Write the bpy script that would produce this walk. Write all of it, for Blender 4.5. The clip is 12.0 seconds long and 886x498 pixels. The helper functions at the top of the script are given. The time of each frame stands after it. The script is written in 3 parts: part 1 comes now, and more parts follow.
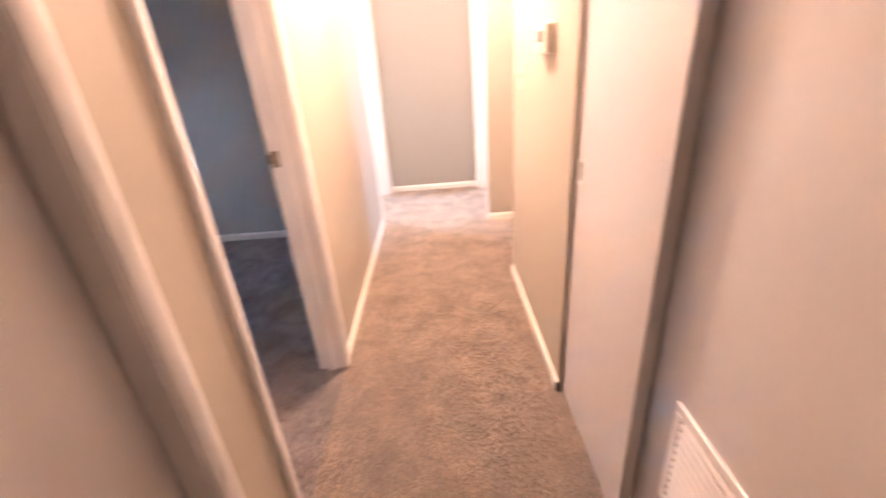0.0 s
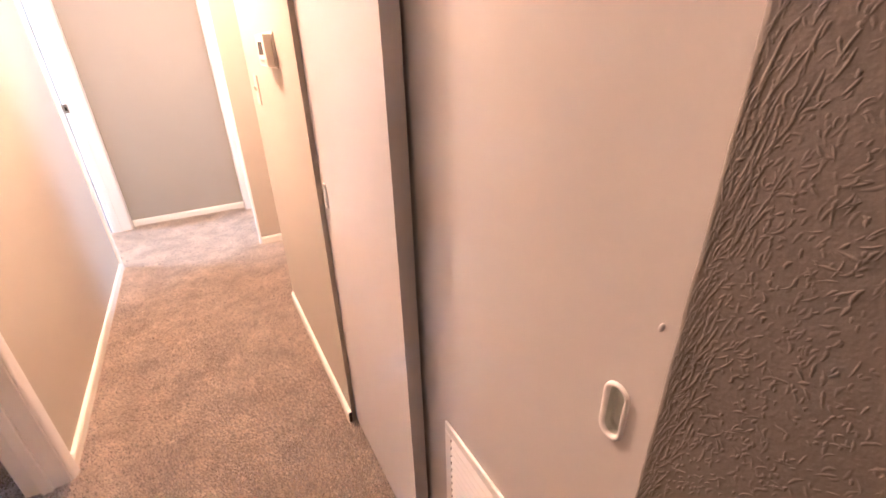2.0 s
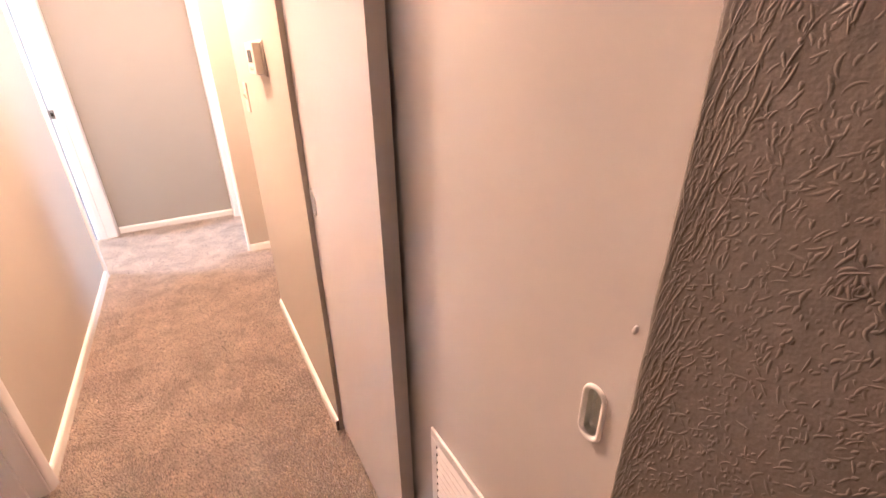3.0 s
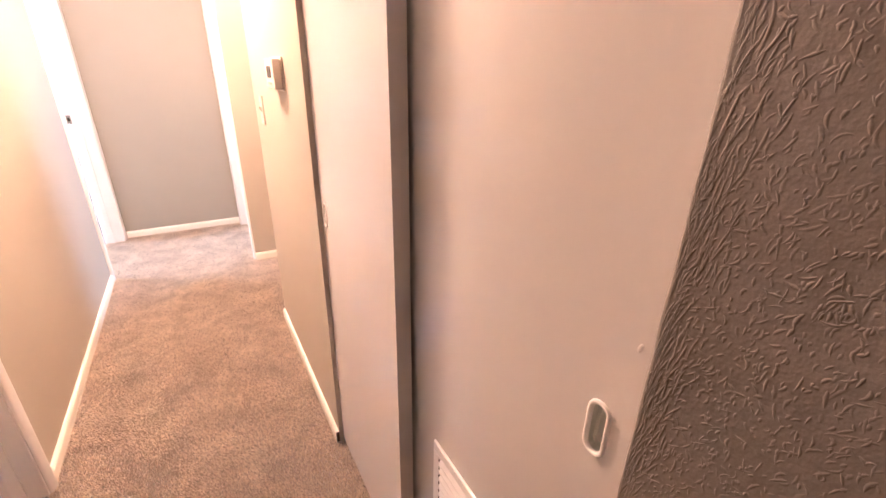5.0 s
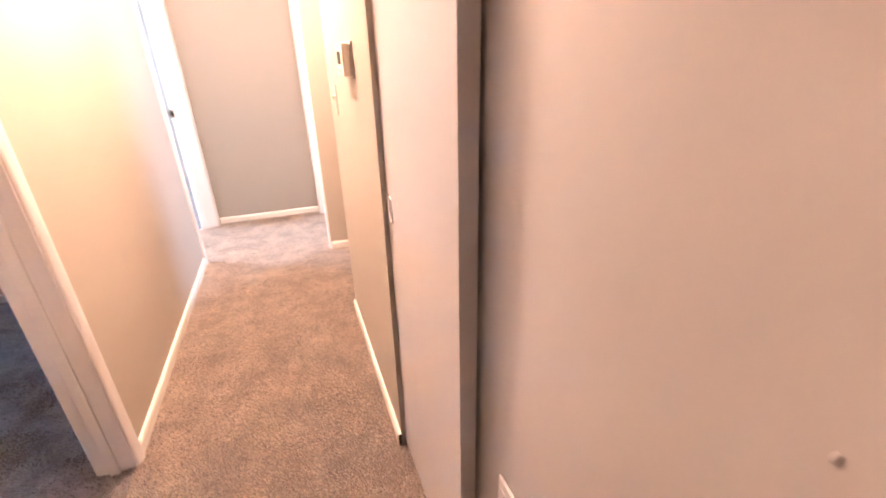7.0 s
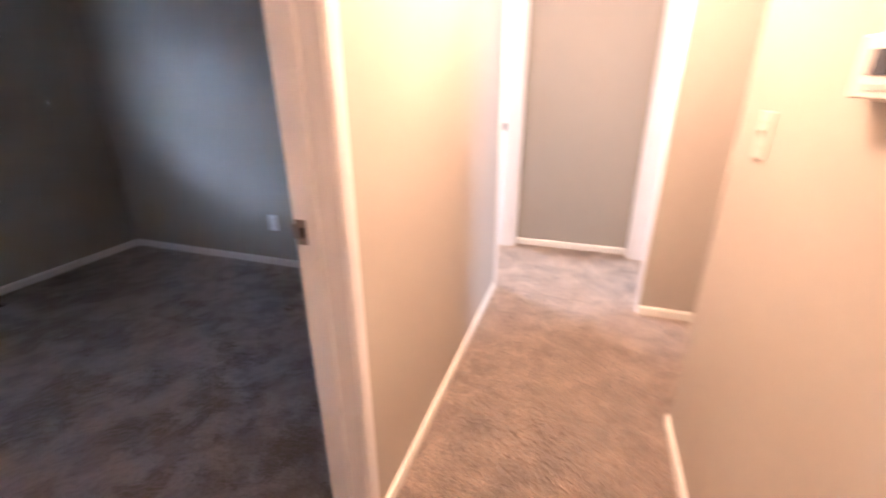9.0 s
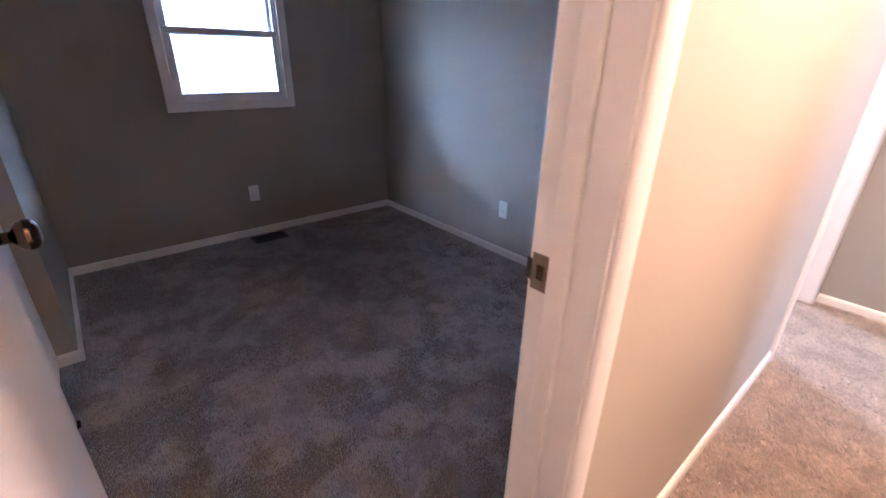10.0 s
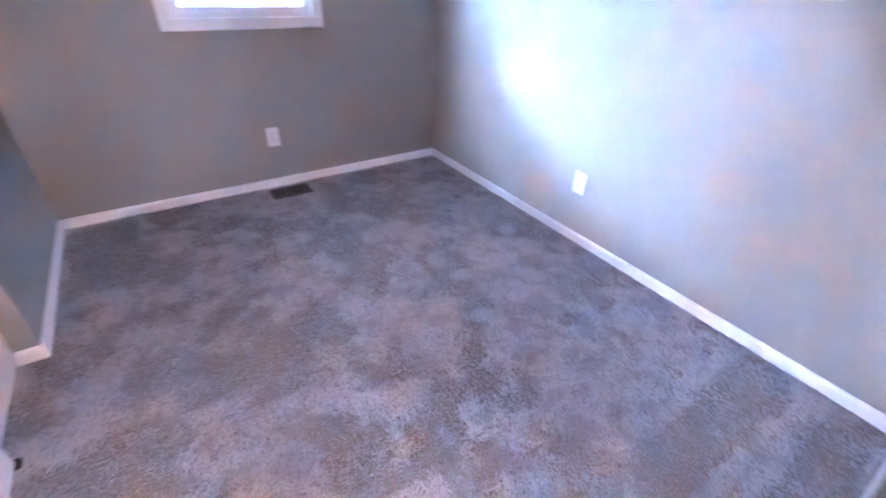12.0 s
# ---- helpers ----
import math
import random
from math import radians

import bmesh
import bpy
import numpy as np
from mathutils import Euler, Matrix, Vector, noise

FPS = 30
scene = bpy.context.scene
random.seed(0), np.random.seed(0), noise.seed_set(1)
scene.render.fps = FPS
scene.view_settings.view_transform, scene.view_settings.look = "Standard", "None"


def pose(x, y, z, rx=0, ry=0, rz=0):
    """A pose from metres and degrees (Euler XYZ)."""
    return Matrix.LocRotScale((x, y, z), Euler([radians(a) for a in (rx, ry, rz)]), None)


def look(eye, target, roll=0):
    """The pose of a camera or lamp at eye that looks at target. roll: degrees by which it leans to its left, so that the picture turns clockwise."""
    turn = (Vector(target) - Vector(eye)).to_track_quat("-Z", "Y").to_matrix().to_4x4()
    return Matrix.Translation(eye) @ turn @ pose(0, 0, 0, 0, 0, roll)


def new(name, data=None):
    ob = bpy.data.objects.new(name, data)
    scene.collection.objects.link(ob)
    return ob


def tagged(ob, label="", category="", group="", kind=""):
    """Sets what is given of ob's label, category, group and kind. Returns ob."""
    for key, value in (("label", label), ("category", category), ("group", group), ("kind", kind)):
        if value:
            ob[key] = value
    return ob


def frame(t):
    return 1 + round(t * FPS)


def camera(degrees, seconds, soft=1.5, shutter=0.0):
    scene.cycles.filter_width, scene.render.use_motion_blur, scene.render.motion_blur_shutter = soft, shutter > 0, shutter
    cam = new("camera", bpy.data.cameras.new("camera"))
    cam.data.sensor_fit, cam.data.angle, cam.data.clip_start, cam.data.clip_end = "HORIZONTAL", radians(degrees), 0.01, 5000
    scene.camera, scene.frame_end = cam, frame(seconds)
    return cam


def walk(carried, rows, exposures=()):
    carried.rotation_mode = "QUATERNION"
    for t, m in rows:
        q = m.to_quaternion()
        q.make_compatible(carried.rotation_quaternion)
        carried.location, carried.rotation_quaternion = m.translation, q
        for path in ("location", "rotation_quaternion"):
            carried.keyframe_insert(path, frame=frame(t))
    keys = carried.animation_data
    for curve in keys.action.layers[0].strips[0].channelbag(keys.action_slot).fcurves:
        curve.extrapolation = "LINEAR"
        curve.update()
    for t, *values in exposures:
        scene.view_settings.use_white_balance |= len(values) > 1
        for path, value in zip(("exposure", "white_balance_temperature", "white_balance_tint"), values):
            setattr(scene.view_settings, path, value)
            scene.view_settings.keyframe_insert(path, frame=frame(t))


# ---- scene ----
cam = camera(92.0, 12.0, soft=1.5, shutter=0.5)
PATH = [
    (0, (0.505, 0.069, 1.264), (0.499, 1.876, 0.406), -4.4),
    (0.2, (0.503, 0.086, 1.267), (0.797, 1.862, 0.394), -4.1),
    (0.5, (0.532, 0.103, 1.266), (1.092, 1.814, 0.395), -1.9),
    (1, (0.596, 0.137, 1.273), (1.385, 1.755, 0.402), -1.9),
    (1.5, (0.641, 0.162, 1.262), (1.448, 1.752, 0.357), -2.3),
    (2, (0.657, 0.155, 1.275), (1.528, 1.729, 0.401), -1.4),
    (2.5, (0.665, 0.146, 1.273), (1.582, 1.704, 0.417), -0.8),
    (3, (0.661, 0.142, 1.275), (1.577, 1.709, 0.436), -0.7),
    (3.5, (0.657, 0.143, 1.277), (1.558, 1.712, 0.426), -0.4),
    (3.7, (0.655, 0.146, 1.284), (1.573, 1.722, 0.463), 0.2),
    (5.5, (0.634, 0.128, 1.287), (1.557, 1.723, 0.51), 1.1),
    (6, (0.657, 0.144, 1.273), (1.548, 1.737, 0.456), 0.1),
    (6.5, (0.679, 0.171, 1.273), (1.482, 1.796, 0.428), -0.6),
    (6.7, (0.701, 0.194, 1.267), (1.417, 1.861, 0.425), -1.1),
    (8.3, (0.618, 0.561, 1.263), (0.855, 2.39, 0.49), -0.1),
    (8.5, (0.592, 0.632, 1.266), (0.719, 2.469, 0.486), -0.4),
    (9, (0.497, 0.852, 1.25), (-0.087, 2.615, 0.508), -0.4),
    (9.5, (0.413, 0.995, 1.247), (-0.783, 2.391, 0.459), -1.3),
    (9.8, (0.31, 1.086, 1.235), (-1.033, 2.305, 0.394), -1.3),
    (10, (0.258, 1.118, 1.22), (-1.124, 2.317, 0.411), 1.1),
    (10.5, (0.13, 1.169, 1.245), (-1.285, 2.326, 0.433), 0.4),
    (11, (-0.032, 1.263, 1.208), (-1.603, 2.172, 0.368), 1.7),
    (11.5, (-0.171, 1.385, 1.201), (-1.739, 2.158, 0.23), 2.9),
    (12, (-0.262, 1.465, 1.211), (-1.626, 2.427, 0.108), 2.8),
]
EXPOSURES = [(0.0, 6.56, 5250, 12), (1.0, 6.48, 5250, 12), (6.7, 6.48, 5250, 12), (8.4, 6.48, 5300, 12), (9.0, 6.2, 5250, 12), (9.5, 6.15, 5000, 12), (10.0, 6.2, 4850, 12), (10.5, 6.6, 4700, 13), (11.0, 7.35, 4450, 17), (11.5, 8.08, 4400, 18), (12.0, 8.5, 4300, 18)]
HALL_W = 2.85
SUN_W = 0.07
walk(cam, [(t, look(eye, target, roll)) for t, eye, target, roll in PATH], EXPOSURES)

# ---- world and lights ----
world = bpy.data.worlds.new("overcast_sky")
scene.world = world
world.use_nodes = True
wn, wl = world.node_tree.nodes, world.node_tree.links
sky = wn.new("ShaderNodeTexSky")
sky.sky_type = "NISHITA"
sky.sun_disc = False
sky.sun_elevation, sky.sun_rotation = radians(15.7), radians(225)
sky.dust_density, sky.ozone_density = 0.0, 2.5
cloud = wn.new("ShaderNodeHueSaturation")
cloud.inputs["Saturation"].default_value, cloud.inputs["Value"].default_value = 0.65, 5.0
wl.new(sky.outputs["Color"], cloud.inputs["Color"])
tint = wn.new("ShaderNodeVectorMath")
tint.operation = "MULTIPLY"
tint.inputs[1].default_value = (1.0, 0.94, 1.0)
wl.new(cloud.outputs["Color"], tint.inputs[0])
wl.new(tint.outputs["Vector"], wn["Background"].inputs["Color"])
wn["Background"].inputs["Strength"].default_value = 0.15


def lamp(name, kind, place, power, colour, **settings):
    data = bpy.data.lights.new(name, kind)
    data.energy, data.color = power, colour
    for key, value in settings.items():
        if key == "shape":
            data.shape = value
        elif key == "size":
            data.size = value
        elif key == "size_y":
            data.size_y = value
        elif key == "radius":
            data.shadow_soft_size = value
        elif key == "angle":
            data.angle = value
    ob = new(name, data)
    ob.matrix_world = place
    return ob


# low sun behind bright cloud in the south-west
lamp("sun", "SUN", look((-3 - 6.9, 2.0 - 6.9, 1.35 + 2.75), (-3, 2.0, 1.35)), SUN_W, (0.93, 0.94, 1.0), angle=radians(24))
# the warm bulb of the hall's ceiling light
lamp("hall_bulb", "POINT", pose(0.47, 2.17, 2.17), HALL_W, (1.0, 0.575, 0.35), radius=0.09)
# daylight in the windows of the two rooms at the hall's end and of the bedroom
lamp("west_window_daylight", "AREA", look((-2.93, 4.75, 1.45), (0.3, 3.3, 0.2)), 5.5, (0.88, 0.91, 1.0), shape="RECTANGLE", size=0.9, size_y=1.1)
lamp("east_window_daylight", "AREA", look((2.95, 4.6, 1.45), (0.4, 3.5, 0.2)), 1.6, (0.76, 0.85, 1.0), shape="RECTANGLE", size=0.9, size_y=1.1)


# ---- materials ----
def material(name, base, rough, metal=0.0, vary=0.06, scale=3.0, grain=0.0, grain_scale=300.0, depth=0.001, spec=0.5, coat=0.0):
    """A painted or solid surface: slow blotches of tone, fine grain, slight relief."""
    m = bpy.data.materials.new(name)
    m.use_nodes = True
    n, l = m.node_tree.nodes, m.node_tree.links
    b = n["Principled BSDF"]
    b.inputs["Roughness"].default_value, b.inputs["Metallic"].default_value = rough, metal
    b.inputs["Specular IOR Level"].default_value = spec
    b.inputs["Coat Weight"].default_value = coat
    place = n.new("ShaderNodeNewGeometry")
    big = n.new("ShaderNodeTexNoise")
    big.inputs["Scale"].default_value, big.inputs["Detail"].default_value = scale, 5
    l.new(place.outputs["Position"], big.inputs["Vector"])
    mix = n.new("ShaderNodeMix")
    mix.data_type = "RGBA"
    mix.inputs["A"].default_value = (*[c * (1 - vary) for c in base], 1)
    mix.inputs["B"].default_value = (*[min(1, c * (1 + vary)) for c in base], 1)
    l.new(big.outputs["Fac"], mix.inputs["Factor"])
    l.new(mix.outputs["Result"], b.inputs["Base Color"])
    dull = n.new("ShaderNodeMapRange")
    dull.inputs["To Min"].default_value, dull.inputs["To Max"].default_value = rough * 0.85, min(1, rough * 1.15)
    l.new(big.outputs["Fac"], dull.inputs["Value"])
    l.new(dull.outputs["Result"], b.inputs["Roughness"])
    if grain:
        fine = n.new("ShaderNodeTexNoise")
        fine.inputs["Scale"].default_value, fine.inputs["Detail"].default_value = grain_scale, 3
        l.new(place.outputs["Position"], fine.inputs["Vector"])
        bump = n.new("ShaderNodeBump")
        bump.inputs["Strength"].default_value, bump.inputs["Distance"].default_value = grain, depth
        l.new(fine.outputs["Fac"], bump.inputs["Height"])
        l.new(bump.outputs["Normal"], b.inputs["Normal"])
    return m


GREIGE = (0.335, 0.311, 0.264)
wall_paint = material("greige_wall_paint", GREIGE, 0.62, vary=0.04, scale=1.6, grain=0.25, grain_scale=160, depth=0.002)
# same greige, lightened and warmed: the hall's lamplight put into its colour
hall_lit_paint = material("greige_hall_lamplit_paint", (0.43, 0.385, 0.315), 0.6, vary=0.05, scale=2.2, grain=0.25, grain_scale=160, depth=0.002)
trim_paint = material("white_trim_paint", (0.78, 0.76, 0.74), 0.38, vary=0.03, scale=6, grain=0.12, grain_scale=90, depth=0.001)
# hall baseboards: trim white with the lamp's warm cast mixed into its colour
warm_lit_trim = material("trim_lamp_warmed", (0.80, 0.77, 0.69), 0.34, vary=0.05, scale=5, grain=0.12, grain_scale=90, depth=0.001)
door_paint = material("white_door_paint", (0.60, 0.572, 0.55), 0.22, vary=0.03, scale=2.2, grain=0.10, grain_scale=60, depth=0.001)
ceiling_paint = material("white_ceiling_paint", (0.68, 0.67, 0.65), 0.8, vary=0.02, grain=0.4, grain_scale=120, depth=0.003)
vinyl = material("white_window_vinyl", (0.8, 0.8, 0.8), 0.35, vary=0.02, grain=0.05)
plate_plastic = material("white_outlet_plastic", (0.82, 0.82, 0.80), 0.3, vary=0.02)
ivory_plastic = material("ivory_switch_plastic", (0.58, 0.52, 0.44), 0.4, vary=0.02)
beige_plastic = material("beige_plastic", (0.72, 0.66, 0.58), 0.45, vary=0.03, grain=0.1, grain_scale=700)
dark_plastic = material("dark_display", (0.05, 0.045, 0.04), 0.25, vary=0.1)
nickel = material("aged_brushed_nickel", (0.24, 0.20, 0.165), 0.32, metal=1.0, vary=0.12, scale=25, grain=0.15, grain_scale=900)
bronze = material("dark_bronze_knob", (0.11, 0.08, 0.06), 0.17, metal=1.0, vary=0.15, scale=40)
brown_metal = material("brown_register_enamel", (0.055, 0.042, 0.035), 0.45, vary=0.15, scale=40)
pull_cup = material("grey_green_pull_cup", (0.50, 0.52, 0.46), 0.35, vary=0.08, scale=50)
# near-black that paints in the shade of vent and register openings
shade_black = material("opening_shade_black", (0.02, 0.018, 0.016), 0.9, vary=0.1)
blocker_grey = material("sky_blocker_grey", (0.06, 0.058, 0.056), 0.8, vary=0.1)
overhang_grey = material("unseen_overhang_grey", (0.2, 0.2, 0.2), 0.7, vary=0.08)
yard = material("outdoor_ground", (0.05, 0.055, 0.045), 0.9, vary=0.15, scale=0.6, grain=0.3, grain_scale=20, depth=0.02)


def troweled_plaster():
    """Painted plaster with a slow trowel wave and fine grit under the raised strokes."""
    # even base, set darker than GREIGE
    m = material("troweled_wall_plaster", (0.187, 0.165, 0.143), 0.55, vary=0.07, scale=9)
    n, l = m.node_tree.nodes, m.node_tree.links
    place = n.new("ShaderNodeNewGeometry")
    wave = n.new("ShaderNodeTexNoise")
    wave.inputs["Scale"].default_value, wave.inputs["Detail"].default_value = 70, 3
    l.new(place.outputs["Position"], wave.inputs["Vector"])
    grit = n.new("ShaderNodeTexNoise")
    grit.inputs["Scale"].default_value, grit.inputs["Detail"].default_value = 420, 2
    l.new(place.outputs["Position"], grit.inputs["Vector"])
    total = n.new("ShaderNodeMath")
    total.operation = "MULTIPLY_ADD"
    total.inputs[1].default_value = 0.22
    l.new(grit.outputs["Fac"], total.inputs[0])
    l.new(wave.outputs["Fac"], total.inputs[2])
    bump = n.new("ShaderNodeBump")
    bump.inputs["Strength"].default_value, bump.inputs["Distance"].default_value = 0.5, 0.0016
    l.new(total.outputs[0], bump.inputs["Height"])
    l.new(bump.outputs["Normal"], n["Principled BSDF"].inputs["Normal"])
    return m


def carpet_material(name, dark, light, low, high, size, fine, green, blue):
    m = bpy.data.materials.new(name)
    m.use_nodes = True
    n, l = m.node_tree.nodes, m.node_tree.links
    b = n["Principled BSDF"]
    b.inputs["Roughness"].default_value = 1.0
    b.inputs["Specular IOR Level"].default_value = 0.05
    b.inputs["Sheen Weight"].default_value, b.inputs["Sheen Roughness"].default_value = 0.25, 0.5
    place = n.new("ShaderNodeNewGeometry")
    trod = n.new("ShaderNodeTexNoise")
    trod.inputs["Scale"].default_value, trod.inputs["Detail"].default_value, trod.inputs["Distortion"].default_value = size, 7, 0.35
    trod.inputs["Roughness"].default_value = 0.68
    l.new(place.outputs["Position"], trod.inputs["Vector"])
    ramp = n.new("ShaderNodeValToRGB")
    ramp.color_ramp.elements[0].position, ramp.color_ramp.elements[0].color = low, (dark, dark * green, dark * blue, 1)
    ramp.color_ramp.elements[1].position, ramp.color_ramp.elements[1].color = high, (light, light * (green + 0.01), light * (blue + 0.01), 1)
    l.new(trod.outputs["Fac"], ramp.inputs["Fac"])
    tone = n.new("ShaderNodeMapRange")
    tone.inputs["To Min"].default_value, tone.inputs["To Max"].default_value = 0.9, 1.1
    l.new(place.outputs["Random Per Island"], tone.inputs["Value"])
    yarn = n.new("ShaderNodeTexNoise")
    yarn.inputs["Scale"].default_value, yarn.inputs["Detail"].default_value, yarn.inputs["Roughness"].default_value = 75.0, 3, 0.7
    l.new(place.outputs["Position"], yarn.inputs["Vector"])
    clump = n.new("ShaderNodeMapRange")
    clump.inputs["From Min"].default_value, clump.inputs["From Max"].default_value = 0.32, 0.68
    clump.inputs["To Min"].default_value, clump.inputs["To Max"].default_value = 1 - fine, 1 + fine
    l.new(yarn.outputs["Fac"], clump.inputs["Value"])
    both = n.new("ShaderNodeMath")
    both.operation = "MULTIPLY"
    l.new(tone.outputs["Result"], both.inputs[0])
    l.new(clump.outputs["Result"], both.inputs[1])
    mul = n.new("ShaderNodeVectorMath")
    mul.operation = "SCALE"
    l.new(ramp.outputs["Color"], mul.inputs[0])
    l.new(both.outputs["Value"], mul.inputs["Scale"])
    l.new(mul.outputs["Vector"], b.inputs["Base Color"])
    thin = n.new("ShaderNodeBsdfTranslucent")
    l.new(mul.outputs["Vector"], thin.inputs["Color"])
    blend = n.new("ShaderNodeMixShader")
    blend.inputs[0].default_value = 0.4
    l.new(b.outputs["BSDF"], blend.inputs[1])
    l.new(thin.outputs["BSDF"], blend.inputs[2])
    l.new(blend.outputs["Shader"], n["Material Output"].inputs["Surface"])
    return m


def glass_material():
    m = bpy.data.materials.new("window_glass")
    m.use_nodes = True
    b = m.node_tree.nodes["Principled BSDF"]
    b.inputs["Base Color"].default_value = (0.97, 0.99, 0.98, 1)
    b.inputs["Roughness"].default_value, b.inputs["Transmission Weight"].default_value, b.inputs["IOR"].default_value = 0.0, 1.0, 1.45
    return m


wall_texture = troweled_plaster()
# one carpet in two tints: lamp warmth and dim cool daylight put into colour
carpet = carpet_material("taupe_plush_warm_light", 0.51, 0.72, 0.36, 0.62, 7.0, 0.14, 0.845, 0.695)
cool_lit_carpet = carpet_material("taupe_brushed_cool_light", 0.395, 0.50, 0.43, 0.53, 8.0, 0.05, 0.89, 0.88)
backing = material("woven_carpet_backing", (0.23, 0.202, 0.179), 0.95, vary=0.15, scale=30, grain=0.5, grain_scale=400, depth=0.001, spec=0.1)
glass = glass_material()


# ---- mesh helpers ----
def link(name, bm, mat, smooth=False):
    bmesh.ops.recalc_face_normals(bm, faces=bm.faces)
    data = bpy.data.meshes.new(name)
    bm.to_mesh(data)
    bm.free()
    data.materials.append(mat)
    if smooth:
        for p in data.polygons:
            p.use_smooth = True
    return new(name, data)


def part(name, bm, mat, parent, label="", smooth=False):
    ob = link(name, bm, mat, smooth)
    ob.parent = parent
    return tagged(ob, label=label)


def box(bm, lo, hi, bevel=0.0, segments=2):
    """An upright block between two corners, with rounded edges if asked."""
    made = bmesh.ops.create_cube(bm, size=1.0)["verts"]
    for v in made:
        v.co = [lo[i] + (v.co[i] + 0.5) * (hi[i] - lo[i]) for i in range(3)]
    if bevel:
        edges = {e for v in made for e in v.link_edges}
        bmesh.ops.bevel(bm, geom=list(edges), offset=bevel, segments=segments, affect="EDGES", profile=0.5)
    return bm


def block(lo, hi, bevel=0.0, segments=2):
    return box(bmesh.new(), lo, hi, bevel, segments)


def prism(bm, outline, way):
    """A bar: an outline of 3D points drawn out along a vector."""
    a = [bm.verts.new(p) for p in outline]
    b = [bm.verts.new(Vector(p) + Vector(way)) for p in outline]
    bm.faces.new(a)
    bm.faces.new(list(reversed(b)))
    for i in range(len(a)):
        j = (i + 1) % len(a)
        bm.faces.new((a[i], b[i], b[j], a[j]))
    return bm


def turned(bm, outline, m, steps=28):
    """A body of revolution about local z from (radius, height) pairs, posed by m."""
    rings = []
    for r, h in outline:
        rings.append([bm.verts.new(m @ Vector((r * math.cos(2 * math.pi * k / steps), r * math.sin(2 * math.pi * k / steps), h))) for k in range(steps)])
    for a, b in zip(rings, rings[1:]):
        for k in range(steps):
            j = (k + 1) % steps
            bm.faces.new((a[k], a[j], b[j], b[k]))
    bm.faces.new(rings[0])
    bm.faces.new(rings[-1])
    return bm


def empty(name, x, y, z):
    ob = new(name)
    ob.empty_display_size = 0.05
    ob.location = (x, y, z)
    return ob


def hung(name, bm, mat, parent, label="", smooth=False):
    """A part whose mesh is given in world places, under an unrotated Empty."""
    ob = part(name, bm, mat, parent, label, smooth)
    top, shift = parent, Vector((0, 0, 0))
    while top is not None:
        shift += Vector(top.location)
        top = top.parent
    ob.data.transform(Matrix.Translation(-shift))
    return ob


def notched_wall(name, x0, x1, y0, y1, doors, mat, label):
    """A wall along y in one piece, with door openings let into its foot."""
    outline = [(x0, y0, LOW)]
    for a, b in doors:
        outline += [(x0, a, LOW), (x0, a, HEAD + J), (x0, b, HEAD + J), (x0, b, LOW)]
    outline += [(x0, y1, LOW), (x0, y1, CEIL), (x0, y0, CEIL)]
    return tagged(link(name, prism(bmesh.new(), outline, (x1 - x0, 0, 0)), mat), label, "wall", kind="structure")


def structure(name, boxes, mat, label, category):
    bm = bmesh.new()
    for lo, hi in boxes:
        box(bm, lo, hi)
    return tagged(link(name, bm, mat), label, category, kind="structure")


# ---- plan ----
HALL_L, HALL_R, END = 0.028, 0.912, 4.138
WALL = 0.10
CEIL, HEAD, LOW = 2.42, 2.03, -0.012
BED_W, BED_N, BED_S, BED_E = -2.912, 3.191, 0.918, -0.082
NEAR, FAR = 0.905, 1.585         # the bedroom doorway's jamb faces
NEXT_A, NEXT_B = -0.10, 0.625    # the closed door further back in the hall
LEFT_A, LEFT_B = 3.335, 4.06      # the doorway at the hall's end, daylight side
RIGHT_A, RIGHT_B = 3.285, 4.05   # the doorway facing it
RIGHT_X = 0.880
CLOSET_A, CLOSET_B = 0.287, 1.346 # the hall closet's opening
J = 0.018                        # jamb board
WIN_Y0, WIN_Y1, WIN_Z0, WIN_Z1 = 1.668, 2.368, 0.945, 1.80

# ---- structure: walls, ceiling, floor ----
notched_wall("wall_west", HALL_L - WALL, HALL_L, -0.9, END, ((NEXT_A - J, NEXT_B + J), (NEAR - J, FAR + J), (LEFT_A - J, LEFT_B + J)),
             hall_lit_paint, "greige painted hallway wall with door openings")
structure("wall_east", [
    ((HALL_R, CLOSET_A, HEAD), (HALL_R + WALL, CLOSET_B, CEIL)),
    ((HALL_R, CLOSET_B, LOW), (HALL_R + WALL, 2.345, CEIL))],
    hall_lit_paint, "greige painted hallway wall beside the closet", "wall")
bm = bmesh.new()
rows, levels = [], 170
for k in range(levels + 1):
    z = LOW + (CEIL - LOW) * k / levels
    wob = 0.0012 * noise.noise(Vector((0, 0, z * 30))) + 0.0012 * noise.noise(Vector((5, 0, z * 110)))
    r = 0.005
    ring = [(HALL_R + WALL, CLOSET_A + wob * 0.3)]
    for a in (90, 70, 50, 30, 10, 0):
        ring.append((HALL_R + r - r * math.cos(radians(a)), CLOSET_A + wob - r + r * math.sin(radians(a))))
    ring += [(HALL_R, -0.9), (HALL_R + WALL, -0.9)]
    rows.append([bm.verts.new((x, y, z)) for x, y in ring])
for lower, upper in zip(rows, rows[1:]):
    for k in range(len(lower)):
        j = (k + 1) % len(lower)
        bm.faces.new((lower[k], lower[j], upper[j], upper[k]))
bm.faces.new(rows[0])
bm.faces.new(rows[-1])
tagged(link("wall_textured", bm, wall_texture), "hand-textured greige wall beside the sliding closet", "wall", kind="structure")


